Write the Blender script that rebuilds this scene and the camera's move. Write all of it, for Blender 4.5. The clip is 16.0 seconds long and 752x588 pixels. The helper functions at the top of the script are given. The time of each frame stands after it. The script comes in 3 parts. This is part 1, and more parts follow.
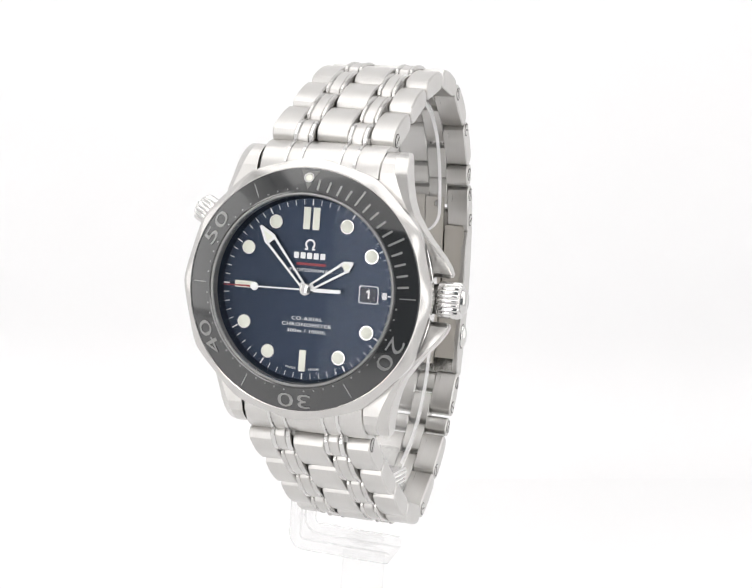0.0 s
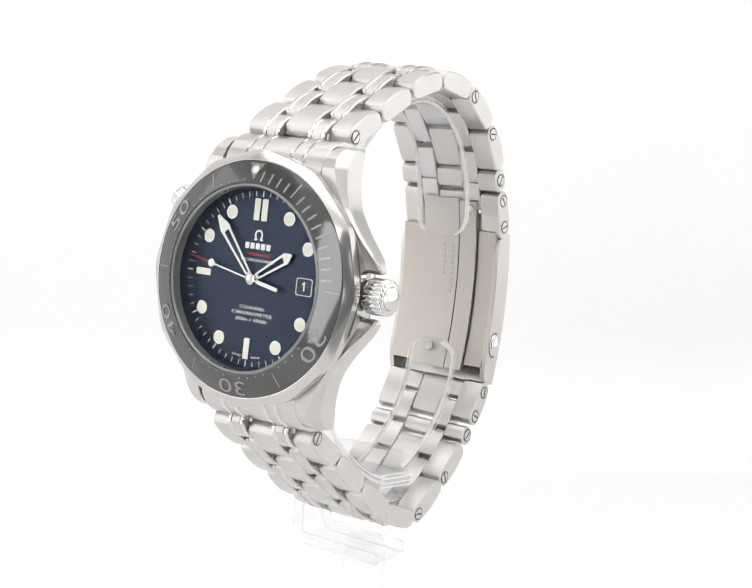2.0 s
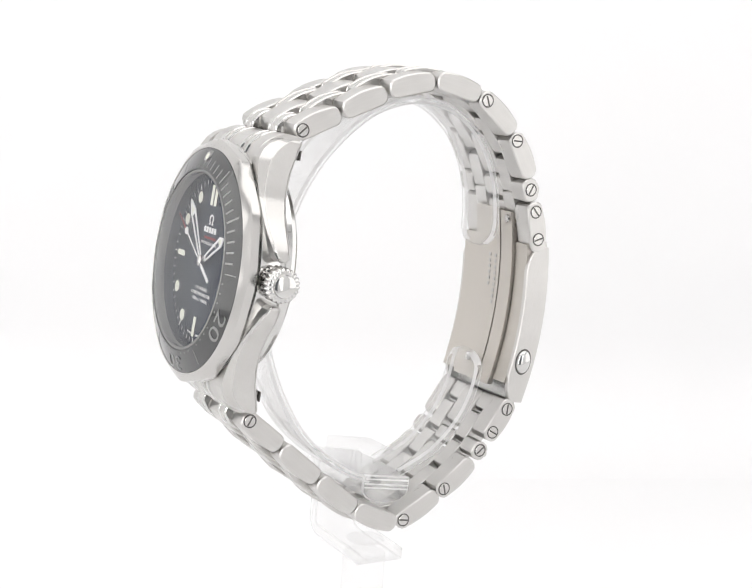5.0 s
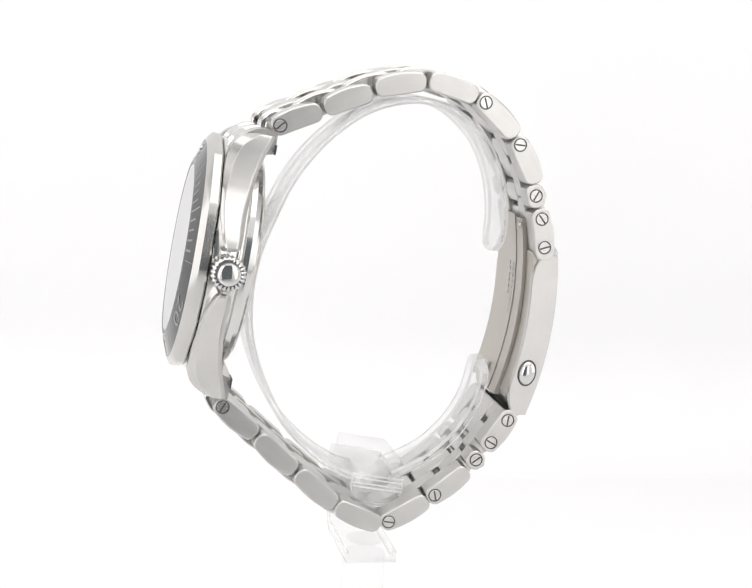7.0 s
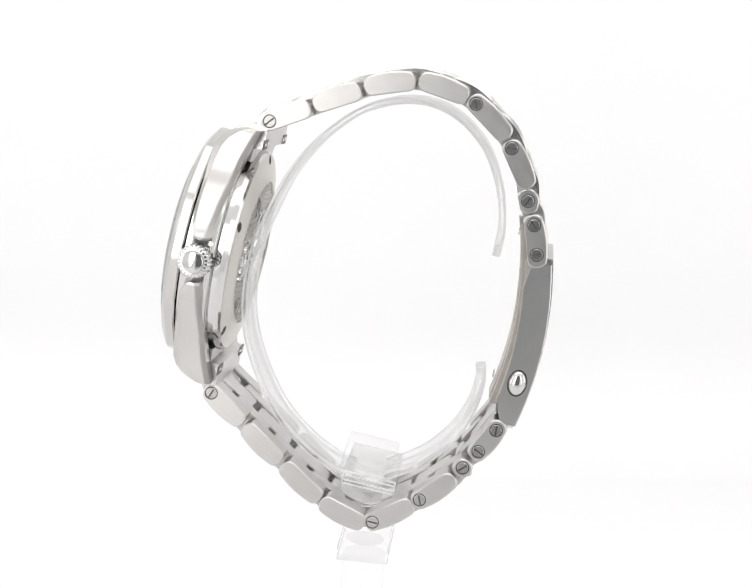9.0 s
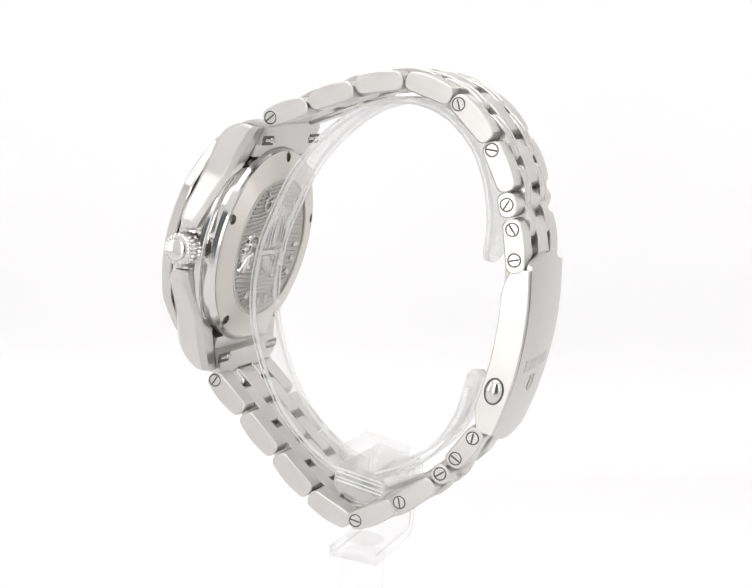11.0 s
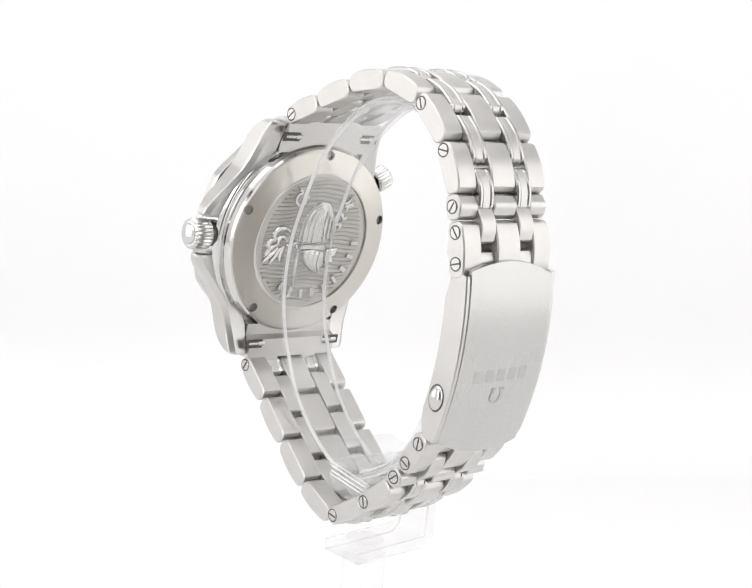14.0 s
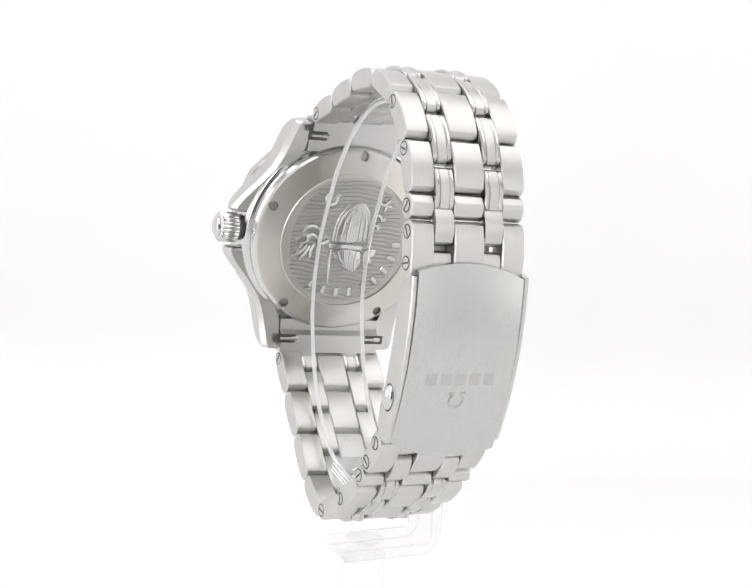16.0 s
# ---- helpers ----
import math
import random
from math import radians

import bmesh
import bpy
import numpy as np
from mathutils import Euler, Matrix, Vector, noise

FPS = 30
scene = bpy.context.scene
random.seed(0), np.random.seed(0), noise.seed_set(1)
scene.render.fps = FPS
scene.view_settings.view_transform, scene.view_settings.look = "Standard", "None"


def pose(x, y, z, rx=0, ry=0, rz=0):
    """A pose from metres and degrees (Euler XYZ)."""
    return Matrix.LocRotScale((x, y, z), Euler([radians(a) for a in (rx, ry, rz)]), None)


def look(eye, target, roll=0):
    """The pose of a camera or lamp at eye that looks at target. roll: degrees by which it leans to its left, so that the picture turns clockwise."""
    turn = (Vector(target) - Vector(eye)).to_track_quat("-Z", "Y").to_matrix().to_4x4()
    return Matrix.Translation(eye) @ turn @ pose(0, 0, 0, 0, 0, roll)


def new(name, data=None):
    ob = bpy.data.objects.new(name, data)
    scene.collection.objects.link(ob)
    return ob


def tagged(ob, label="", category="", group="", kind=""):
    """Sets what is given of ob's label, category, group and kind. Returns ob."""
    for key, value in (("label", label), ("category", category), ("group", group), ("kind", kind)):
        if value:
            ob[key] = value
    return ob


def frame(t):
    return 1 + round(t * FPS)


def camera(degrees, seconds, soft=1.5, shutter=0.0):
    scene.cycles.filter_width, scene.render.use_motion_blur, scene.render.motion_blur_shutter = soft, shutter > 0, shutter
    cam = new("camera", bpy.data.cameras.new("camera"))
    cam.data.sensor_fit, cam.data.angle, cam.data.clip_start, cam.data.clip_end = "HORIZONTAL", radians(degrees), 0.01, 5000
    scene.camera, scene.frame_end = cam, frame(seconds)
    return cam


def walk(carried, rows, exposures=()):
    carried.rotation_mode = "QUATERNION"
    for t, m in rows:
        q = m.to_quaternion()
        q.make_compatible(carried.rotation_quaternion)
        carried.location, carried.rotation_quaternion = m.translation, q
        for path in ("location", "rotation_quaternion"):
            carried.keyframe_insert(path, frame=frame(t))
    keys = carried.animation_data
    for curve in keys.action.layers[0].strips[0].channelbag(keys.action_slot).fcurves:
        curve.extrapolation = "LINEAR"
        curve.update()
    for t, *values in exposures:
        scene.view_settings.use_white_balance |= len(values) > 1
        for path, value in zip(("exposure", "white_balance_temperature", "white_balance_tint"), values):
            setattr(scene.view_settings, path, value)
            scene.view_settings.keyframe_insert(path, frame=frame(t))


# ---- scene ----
# A steel wristwatch on a clear display stand turns in a white photo tent. Lengths of the watch are written in millimetres.
MM = 0.001
cam = camera(27.58, 16.0, soft=1.35)
EYE = Vector((0.0, -0.27228, 0.128))
PITCH, YAW = 0.2031, 0.004774
AHEAD = Vector((-math.sin(YAW) * math.cos(PITCH), math.cos(YAW) * math.cos(PITCH), -math.sin(PITCH)))
VIEW = look(EYE, EYE + AHEAD, 4.175)
walk(cam, [(0.0, VIEW), (16.0, VIEW)], exposures=[(0.0, 0.0), (16.0, 0.0)])

# the turntable's angle, second by second
TURN = [-14.73, -23.48, -32.37, -41.30, -50.20, -59.01, -67.75, -76.39, -84.98, -93.53, -102.08, -110.65, -119.27, -127.93, -136.62, -145.29, -153.86]
# the watch's own axes on the turntable: x to three o'clock, y to the case back, z to twelve
AXES = Matrix(((0.999476, 0.006556, -0.031697, -3.64 * MM), (-0.001785, 0.988947, 0.148257, -34.09 * MM), (0.032319, -0.148123, 0.988441, 78.39 * MM), (0, 0, 0, 1)))

# ---- light: a white tent lit by a ceiling panel, two added side fills and two panels beside the camera ----
world = bpy.data.worlds.new("dim_room")
scene.world = world
world.use_nodes = True
world.node_tree.nodes["Background"].inputs[0].default_value = (0.9, 0.95, 1.0, 1)
world.node_tree.nodes["Background"].inputs[1].default_value = 0.2


def area_lamp(name, eye, target, sx, sy, watts, colour=(1, 0.986, 0.973)):
    data = bpy.data.lights.new(name, "AREA")
    data.shape, data.size, data.size_y, data.energy, data.color = "RECTANGLE", sx, sy, watts, colour
    ob = new(name, data)
    ob.matrix_world = look(eye, target)
    return ob


area_lamp("ceiling_light", (0, -0.05, 0.46), (0, -0.05, 0), 0.70, 0.46, 1.18)
# unseen fills, added to brighten the tent walls and the steel
area_lamp("side_fill", (-0.43, 0.02, 0.16), (0, 0.02, 0.15), 0.50, 0.34, 0.437)
area_lamp("side_fill", (0.43, 0.02, 0.16), (0, 0.02, 0.15), 0.50, 0.34, 0.437)

# the left panel explains the dial's first sheen; the right is an added fill
for x, watts in ((-0.112, 0.22), (0.135, 0.10)):
    area_lamp("front_light", (x, -0.247, 0.12), (x * 0.6, 0.1, 0.10), 0.085, 0.26, watts)


# ---- materials ----
def material(name, colour, rough=0.5, metal=0.0):
    m = bpy.data.materials.new(name)
    m.use_nodes = True
    b = m.node_tree.nodes["Principled BSDF"]
    b.inputs["Base Color"].default_value = (*colour, 1)
    b.inputs["Roughness"].default_value = rough
    b.inputs["Metallic"].default_value = metal
    return m


def add_node(m, kind, **values):
    n = m.node_tree.nodes.new(kind)
    for key, value in values.items():
        n.inputs[key.replace("_", " ")].default_value = value
    return n


def grain(m, scale, detail=2.0, bump=0.0, rough=(0.0, 0.0), tone=None, distance=0.00002):
    """Fine grain along the object's own axes: scale is in cycles per metre for x, y and z."""
    t, b = m.node_tree, m.node_tree.nodes["Principled BSDF"]
    co = add_node(m, "ShaderNodeTexCoord")
    mp = add_node(m, "ShaderNodeMapping", Scale=scale)
    nz = add_node(m, "ShaderNodeTexNoise", Scale=1.0, Detail=detail)
    t.links.new(co.outputs["Object"], mp.inputs["Vector"])
    t.links.new(mp.outputs["Vector"], nz.inputs["Vector"])
    if bump:
        bp = add_node(m, "ShaderNodeBump", Strength=bump, Distance=distance)
        t.links.new(nz.outputs["Fac"], bp.inputs["Height"])
        t.links.new(bp.outputs["Normal"], b.inputs["Normal"])
    if rough[1]:
        r = add_node(m, "ShaderNodeMapRange", To_Min=rough[0], To_Max=rough[1])
        t.links.new(nz.outputs["Fac"], r.inputs["Value"])
        t.links.new(r.outputs["Result"], b.inputs["Roughness"])
    if tone:
        big = add_node(m, "ShaderNodeTexNoise", Scale=160.0, Detail=3.0)
        t.links.new(co.outputs["Object"], big.inputs["Vector"])
        mix = add_node(m, "ShaderNodeMath")
        mix.operation = "ADD"
        t.links.new(nz.outputs["Fac"], mix.inputs[0])
        t.links.new(big.outputs["Fac"], mix.inputs[1])
        ramp = m.node_tree.nodes.new("ShaderNodeMapRange")
        ramp.inputs["From Min"].default_value, ramp.inputs["From Max"].default_value = 0.6, 1.4
        t.links.new(mix.outputs[0], ramp.inputs["Value"])
        cm = m.node_tree.nodes.new("ShaderNodeMix")
        cm.data_type = "RGBA"
        cm.inputs[6].default_value, cm.inputs[7].default_value = (*tone[0], 1), (*tone[1], 1)
        t.links.new(ramp.outputs["Result"], cm.inputs["Factor"])
        t.links.new(cm.outputs[2], b.inputs["Base Color"])
    return m


STEEL = (0.567, 0.556, 0.540)
brushed = grain(material("brushed_steel", STEEL, 0.3, 1.0), (9000, 160, 3000), bump=0.25, rough=(0.24, 0.4), tone=((0.534, 0.523, 0.507), (0.594, 0.583, 0.567)))
brushed_case = grain(material("brushed_case_steel", STEEL, 0.3, 1.0), (9000, 9000, 500), rough=(0.28, 0.33), tone=((0.534, 0.523, 0.507), (0.594, 0.583, 0.567)))
polished = grain(material("polished_steel", (0.61, 0.604, 0.592), 0.1, 1.0), (200, 200, 200), rough=(0.08, 0.11))
satin = grain(material("satin_steel", (0.545, 0.534, 0.518), 0.2, 1.0), (300, 300, 300), rough=(0.17, 0.22))
circular = grain(material("turned_steel", (0.567, 0.545, 0.507), 0.3, 1.0), (200, 200, 200), rough=(0.28, 0.31))
# darker steel that paints shade onto the inner faces of the key holes
shaded_hole_steel = material("shaded_hole_steel", (0.33, 0.315, 0.29), 0.4, 1.0)
# dark steel that paints shade into gaps, recesses and slots
gap_shade = material("painted_shade_steel", (0.12, 0.115, 0.11), 0.45, 1.0)
blade_steel = grain(material("blade_steel", (0.515, 0.488, 0.45), 0.42, 1.0), (9000, 300, 200), rough=(0.4, 0.48))
relief = grain(material("sandblasted_steel", (0.469, 0.458, 0.436), 0.45, 1.0), (9000, 9000, 9000), bump=0.3, rough=(0.38, 0.55))
clasp_steel = grain(material("clasp_steel", (0.53, 0.525, 0.512), 0.3, 1.0), (14000, 14000, 90), rough=(0.25, 0.29), tone=((0.523, 0.518, 0.505), (0.537, 0.532, 0.519)))
ceramic = grain(material("black_ceramic", (0.012, 0.013, 0.014), 0.1), (300, 300, 300), rough=(0.07, 0.09))
ceramic.node_tree.nodes["Principled BSDF"].inputs["IOR"].default_value = 1.9
numeral = material("silver_inlay", (0.27, 0.27, 0.265), 0.32, 0.5)
triangle_grey = material("dark_silver_inlay", (0.2, 0.2, 0.195), 0.3, 0.6)
navy = grain(material("navy_lacquer", (0.024, 0.034, 0.056), 0.32, 0.75), (300, 300, 300), rough=(0.3, 0.34), tone=((0.0225, 0.0325, 0.053), (0.0245, 0.0345, 0.057)))
navy.node_tree.nodes["Principled BSDF"].inputs["Specular IOR Level"].default_value = 0.25
lume = grain(material("pale_lume", (0.74, 0.75, 0.66), 0.6), (6000, 6000, 6000), bump=0.1)
white_paint = material("white_print", (0.8, 0.8, 0.8), 0.5)
red_paint = material("red_print", (0.25, 0.012, 0.02), 0.45)
date_black = material("date_disc_black", (0.008, 0.012, 0.025), 0.4)
engraved = material("engraved_mark", (0.49, 0.48, 0.47), 0.5, 1.0)
tent = grain(material("white_tent_fabric", (0.86, 0.86, 0.865), 0.9), (60, 60, 60), bump=0.05, distance=0.0005)



def clear_plastic(name, shine, rough, haze, tint):
    """Clear sheet: lets light straight through, shines at its faces; haze paints a pale veil of brightness tint."""
    m = bpy.data.materials.new(name)
    m.use_nodes = True
    t = m.node_tree
    t.nodes.remove(t.nodes["Principled BSDF"])
    see, shiny, rim, veil, one, two = (t.nodes.new("ShaderNode" + k) for k in ("BsdfTransparent", "BsdfGlossy", "LayerWeight", "BsdfDiffuse", "MixShader", "MixShader"))
    glow, both = t.nodes.new("ShaderNodeBsdfTranslucent"), t.nodes.new("ShaderNodeMixShader")
    glow.inputs["Color"].default_value = (tint, tint, tint, 1)
    power, limit = (t.nodes.new("ShaderNodeMath") for _ in range(2))
    power.operation, limit.operation = "POWER", "MULTIPLY_ADD"
    power.inputs[1].default_value, limit.inputs[1].default_value, limit.inputs[2].default_value = 4.0, shine, 0.025
    see.inputs["Color"].default_value = (0.995, 0.995, 0.995, 1)
    shiny.inputs["Roughness"].default_value, rim.inputs["Blend"].default_value = rough, 0.5
    veil.inputs["Color"].default_value = (tint, tint, tint, 1)
    two.inputs[0].default_value = haze
    t.links.new(rim.outputs["Facing"], power.inputs[0])
    t.links.new(power.outputs[0], limit.inputs[0])
    t.links.new(limit.outputs[0], one.inputs[0])
    t.links.new(see.outputs[0], one.inputs[1])
    t.links.new(shiny.outputs[0], one.inputs[2])
    t.links.new(one.outputs[0], two.inputs[1])
    t.links.new(veil.outputs[0], both.inputs[1])
    t.links.new(glow.outputs[0], both.inputs[2])
    t.links.new(both.outputs[0], two.inputs[2])
    t.links.new(two.outputs[0], t.nodes["Material Output"].inputs["Surface"])
    return m


acrylic = clear_plastic("clear_acrylic", 0.85, 0.04, 0.06, 0.97)
acrylic_block = clear_plastic("hazy_acrylic", 0.35, 0.08, 0.045, 0.85)
# clear saddle: the white mixed in stands for bright surroundings seen by refraction
acrylic_saddle = clear_plastic("refraction_white_acrylic", 0.75, 0.06, 0.2, 0.97)
# grey that paints the dark lines of a refracting edge onto the bracket's bevels
acrylic_rim = clear_plastic("grey_refraction_acrylic", 0.6, 0.15, 0.3, 0.76)
# white that paints bright highlights along the clear edges
acrylic_edge = clear_plastic("white_glint_acrylic", 0.7, 0.12, 0.8, 0.99)
sapphire = bpy.data.materials.new("sapphire_glass")
sapphire.use_nodes = True
nodes = sapphire.node_tree.nodes
nodes.remove(nodes["Principled BSDF"])
clear, gloss, edge_on, curve, amount, blend = (nodes.new("ShaderNode" + k) for k in ("BsdfTransparent", "BsdfGlossy", "LayerWeight", "Math", "Math", "MixShader"))
gloss.inputs["Roughness"].default_value, edge_on.inputs["Blend"].default_value = 0.02, 0.5
curve.operation, amount.operation = "POWER", "MULTIPLY_ADD"
curve.inputs[1].default_value, amount.inputs[1].default_value, amount.inputs[2].default_value = 7.0, 4.5, 0.01
amount.use_clamp = True
sapphire.node_tree.links.new(edge_on.outputs["Facing"], curve.inputs[0])
sapphire.node_tree.links.new(curve.outputs[0], amount.inputs[0])
sapphire.node_tree.links.new(amount.outputs[0], blend.inputs[0])
sapphire.node_tree.links.new(clear.outputs[0], blend.inputs[1])
sapphire.node_tree.links.new(gloss.outputs[0], blend.inputs[2])
sapphire.node_tree.links.new(blend.outputs[0], nodes["Material Output"].inputs["Surface"])


# ---- building helpers (millimetres in, metres out) ----
def to_mesh(name, bm, mat, smooth=True, angle=32):
    bmesh.ops.recalc_face_normals(bm, faces=bm.faces)
    bmesh.ops.scale(bm, vec=(MM, MM, MM), verts=bm.verts)
    for f in bm.faces:
        f.smooth = smooth
    for e in bm.edges:
        e.smooth = not (len(e.link_faces) == 2 and e.calc_face_angle(0) > radians(angle))
    me = bpy.data.meshes.new(name)
    bm.to_mesh(me)
    bm.free()
    me.materials.append(mat)
    return me


def put(name, me, parent, m=None, label=""):
    ob = new(name, me)
    ob.parent = parent
    ob.matrix_basis = Matrix.Identity(4) if m is None else m
    return tagged(ob, label)


def part(name, bm, mat, parent, label="", m=None, angle=32):
    return put(name, to_mesh(name, bm, mat, angle=angle), parent, m, label)


def at(x, y, z, rx=0, ry=0, rz=0):
    return pose(x * MM, y * MM, z * MM, rx, ry, rz)


def lathe(profile, seg=96, wave=None, closed=False):
    """Turns a profile of (radius, y) about the y axis. wave(angle) scales the radius."""
    bm = bmesh.new()
    rings = []
    for r, y in profile:
        if r < 1e-6:
            rings.append([bm.verts.new((0, y, 0))])
            continue
        ring = []
        for i in range(seg):
            a = 2 * math.pi * i / seg
            k = wave(a, r) if wave else 1.0
            ring.append(bm.verts.new((r * k * math.sin(a), y, r * k * math.cos(a))))
        rings.append(ring)
    pairs = list(zip(rings, rings[1:])) + ([(rings[-1], rings[0])] if closed else [])
    for p, q in pairs:
        for i in range(seg):
            j = (i + 1) % seg
            vs = [p[0], q[i], q[j]] if len(p) == 1 else [p[i], p[j], q[0]] if len(q) == 1 else [p[i], p[j], q[j], q[i]]
            bm.faces.new(vs)
    return bm


def loft(sections, capped=True):
    """Joins closed sections of equal length, each a list of points."""
    bm = bmesh.new()
    rings = [[bm.verts.new(p) for p in s] for s in sections]
    n = len(rings[0])
    for p, q in zip(rings, rings[1:]):
        for i in range(n):
            bm.faces.new([p[i], p[(i + 1) % n], q[(i + 1) % n], q[i]])
    if capped:
        bm.faces.new(rings[0])
        bm.faces.new(rings[-1])
    return bm


def box(bm, x0, x1, y0, y1, z0, z1, bevel=0.0, seg=2):
    made = bmesh.ops.create_cube(bm, size=1.0)["verts"]
    for v in made:
        v.co = ((x0 + x1) / 2 + v.co.x * (x1 - x0), (y0 + y1) / 2 + v.co.y * (y1 - y0), (z0 + z1) / 2 + v.co.z * (z1 - z0))
    if bevel:
        bmesh.ops.bevel(bm, geom=list({e for v in made for e in v.link_edges}), offset=bevel, segments=seg, profile=0.5, affect="EDGES")
    return bm


def solid(outline, y0, y1, bevel=0.0):
    """A plate cut from an outline of (x, z) points, from y0 (front) to y1 (back), its front edge bevelled by insetting."""
    n = len(outline)
    cx, cz = sum(p[0] for p in outline) / n, sum(p[1] for p in outline) / n
    rings = [[(x, y1, z) for x, z in outline], [(x, y0 + bevel, z) for x, z in outline]]
    if bevel:
        inset = []
        for i, (x, z) in enumerate(outline):
            d = Vector((cx - x, cz - z))
            d.normalize()
            inset.append((x + d.x * bevel, y0, z + d.y * bevel))
        rings.append(inset)
    return loft(rings)


def smooth_path(points, steps=8):
    """A Catmull-Rom curve through the points."""
    out = []
    for i in range(len(points) - 1):
        p0, p1, p2, p3 = (Vector(points[max(0, min(len(points) - 1, i + k))]) for k in (-1, 0, 1, 2))
        for s in range(steps):
            t = s / steps
            out.append(0.5 * (2 * p1 + (p2 - p0) * t + (2 * p0 - 5 * p1 + 4 * p2 - p3) * t * t + (3 * p1 - p0 - 3 * p2 + p3) * t ** 3))
    return out + [Vector(points[-1])]


def writing(text, size, mat, parent, m, name="lettering", depth=0.02, spacing=1.0, wide=1.0, bold=0.0):
    """Raised letters in the x, z plane that face -y, centred."""
    data = bpy.data.curves.new(name, "FONT")
    data.body, data.size, data.extrude, data.align_x, data.align_y, data.space_character = text, size, depth, "CENTER", "CENTER", spacing
    data.resolution_u, data.offset = 3, bold
    ob = new(name, data)
    dg = bpy.context.evaluated_depsgraph_get()
    me = bpy.data.meshes.new_from_object(ob.evaluated_get(dg))
    bpy.data.objects.remove(ob)
    me.transform(pose(0, 0, 0, 90, 0, 0) @ Matrix.Diagonal((wide * MM, MM, MM, 1)))
    me.materials.clear()
    me.materials.append(mat)
    return put(name, me, parent, m)


# ---- the tent ----
def panel(name, x0, x1, y0, y1, z0, z1, label):
    bm = box(bmesh.new(), x0, x1, y0, y1, z0, z1)
    ob = part(name, bm, tent, None)
    return tagged(ob, label, "tent panel", kind="structure")


FLOOR = -30.0
panel("floor", -520, 520, -330, 420, FLOOR - 6, FLOOR, "smooth white floor sheet of the photo tent")


def backdrop():
    """The back wall, curving into the floor."""
    cove = [(232 - 40 + 40 * math.sin(radians(a)), FLOOR - 0.05 + 40 - 40 * math.cos(radians(a))) for a in range(0, 91, 10)]
    bm = loft([[(x, y, z) for y, z in cove + [(232, 480), (238, 480), (238, FLOOR - 0.05)]] for x in (-560, 560)])
    ob = part("wall_back", bm, tent, None, "", at(0, 0, 0, 0, 0, 14))
    tagged(ob, "bright white back sheet curving into the floor", "tent panel", kind="structure")


backdrop()
panel("wall_left", -456, -450, -330, 420, FLOOR, 480, "white side wall of the photo tent")
panel("wall_right", 450, 456, -330, 420, FLOOR, 480, "white side wall of the photo tent")
panel("ceiling", -456, 456, -330, 420, 480, 486, "white top of the photo tent")


def front_wall():
    """The front sheet, with the opening through which the camera looks."""
    for x0, x1, z0, z1 in ((-450, -58, FLOOR, 480), (84, 450, FLOOR, 480), (-58, 84, 240, 480)):
        panel("wall_front", x0, x1, -256, -252, z0, z1, "white front sheet of the photo tent with an opening")


front_wall()

# ---- the watch ----
watch = tagged(new("wristwatch"), "stainless steel diver's wristwatch with navy dial on a clear stand", "wristwatch")
W = AXES
# the case sits slightly turned on its bracelet
CASE = W @ pose(-0.075 * MM, 0.217 * MM, 0.03 * MM, 0.578, -0.359, -2.122)


def build_case():
    drum = lathe([(0, 0.88), (20.45, 0.88), (20.7, 1.05), (20.7, 2.4), (20.5, 3.4), (20.2, 4.3), (20.2, 5.2), (19.75, 5.9), (19.4, 6.1), (0, 6.1)], 120)
    part("case", drum, polished, watch, "polished steel case middle", CASE)
    # each lug: z, inner x, outer x, front y, back y, width of the polished slope
    rows = [(3.55, 18.5, 22.6, 3.45, 4.15, 0.1), (3.75, 18.5, 23.0, 3.05, 4.5, 0.2), (4.2, 18.5, 23.1, 2.6, 4.75, 0.3), (5.2, 18, 22.7, 2.1, 4.85, 0.4), (6.4, 17.2, 21.9, 1.75, 4.95, 0.45), (7.8, 16, 20.7, 1.45, 5.0, 0.5), (9.4, 15, 19.3, 1.25, 5.1, 0.5), (11.2, 14, 17.9, 1.1, 5.3, 0.55), (13.2, 12.5, 16.5, 1.0, 5.6, 0.8),
            (15.4, 11.5, 15.6, 0.95, 5.95, 1.2), (17.6, 10.5, 15.0, 1.0, 6.4, 1.6), (19.4, 10.5, 14.6, 1.2, 6.9, 1.9), (20.9, 10.5, 14.35, 1.9, 7.4, 2.1), (21.9, 10.5, 14.15, 2.9, 7.75, 2.1), (22.6, 10.5, 13.95, 4.1, 8.0, 1.8), (23.0, 10.6, 13.7, 5.4, 8.1, 1.2)]
    for sx in (1, -1):
        for sz in (1, -1):
            sections = []
            for z, xi, xo, yf, yb, b in rows:
                if sx < 0 and z < 14:
                    xo = min(xo, 15.9 + 0.25 * (14 - z))
                    xi = min(xi, 13)
                b *= 0.85
                top = yf + b * 0.85
                sections.append([(sx * x, y, sz * z) for x, y in ((xi, yf), (xo - b, yf - 0.06), (xo - 0.14, top), (xo, top + 0.14), (xo, yb - 0.45), (xo - 0.2, yb - 0.2), (xo - 1.2, yb + 0.45), (xi, yb + 0.45))])
            fine = []
            for i in range(len(sections) - 1):
                for s in range(3):
                    fine.append([tuple(Vector(p).lerp(Vector(q), s / 3)) for p, q in zip(sections[i], sections[i + 1])])
            fine.append(sections[-1])
            lug = part("lug", loft(fine), brushed_case, watch, "curved steel lug with a polished bevel", CASE, angle=18)
            lug.data.materials.append(satin)
            for p in lug.data.polygons:
                p.material_index = 1 if p.index % 8 == 1 else 0


def bezel_wave(a, r):
    """Twelve scallops with sharp ridges between them."""
    if r < 20.0:
        return 1.0
    return 1.0 - (0.021 if r > 20.7 else 0.012) * abs(math.sin(a * 6)) ** 1.3


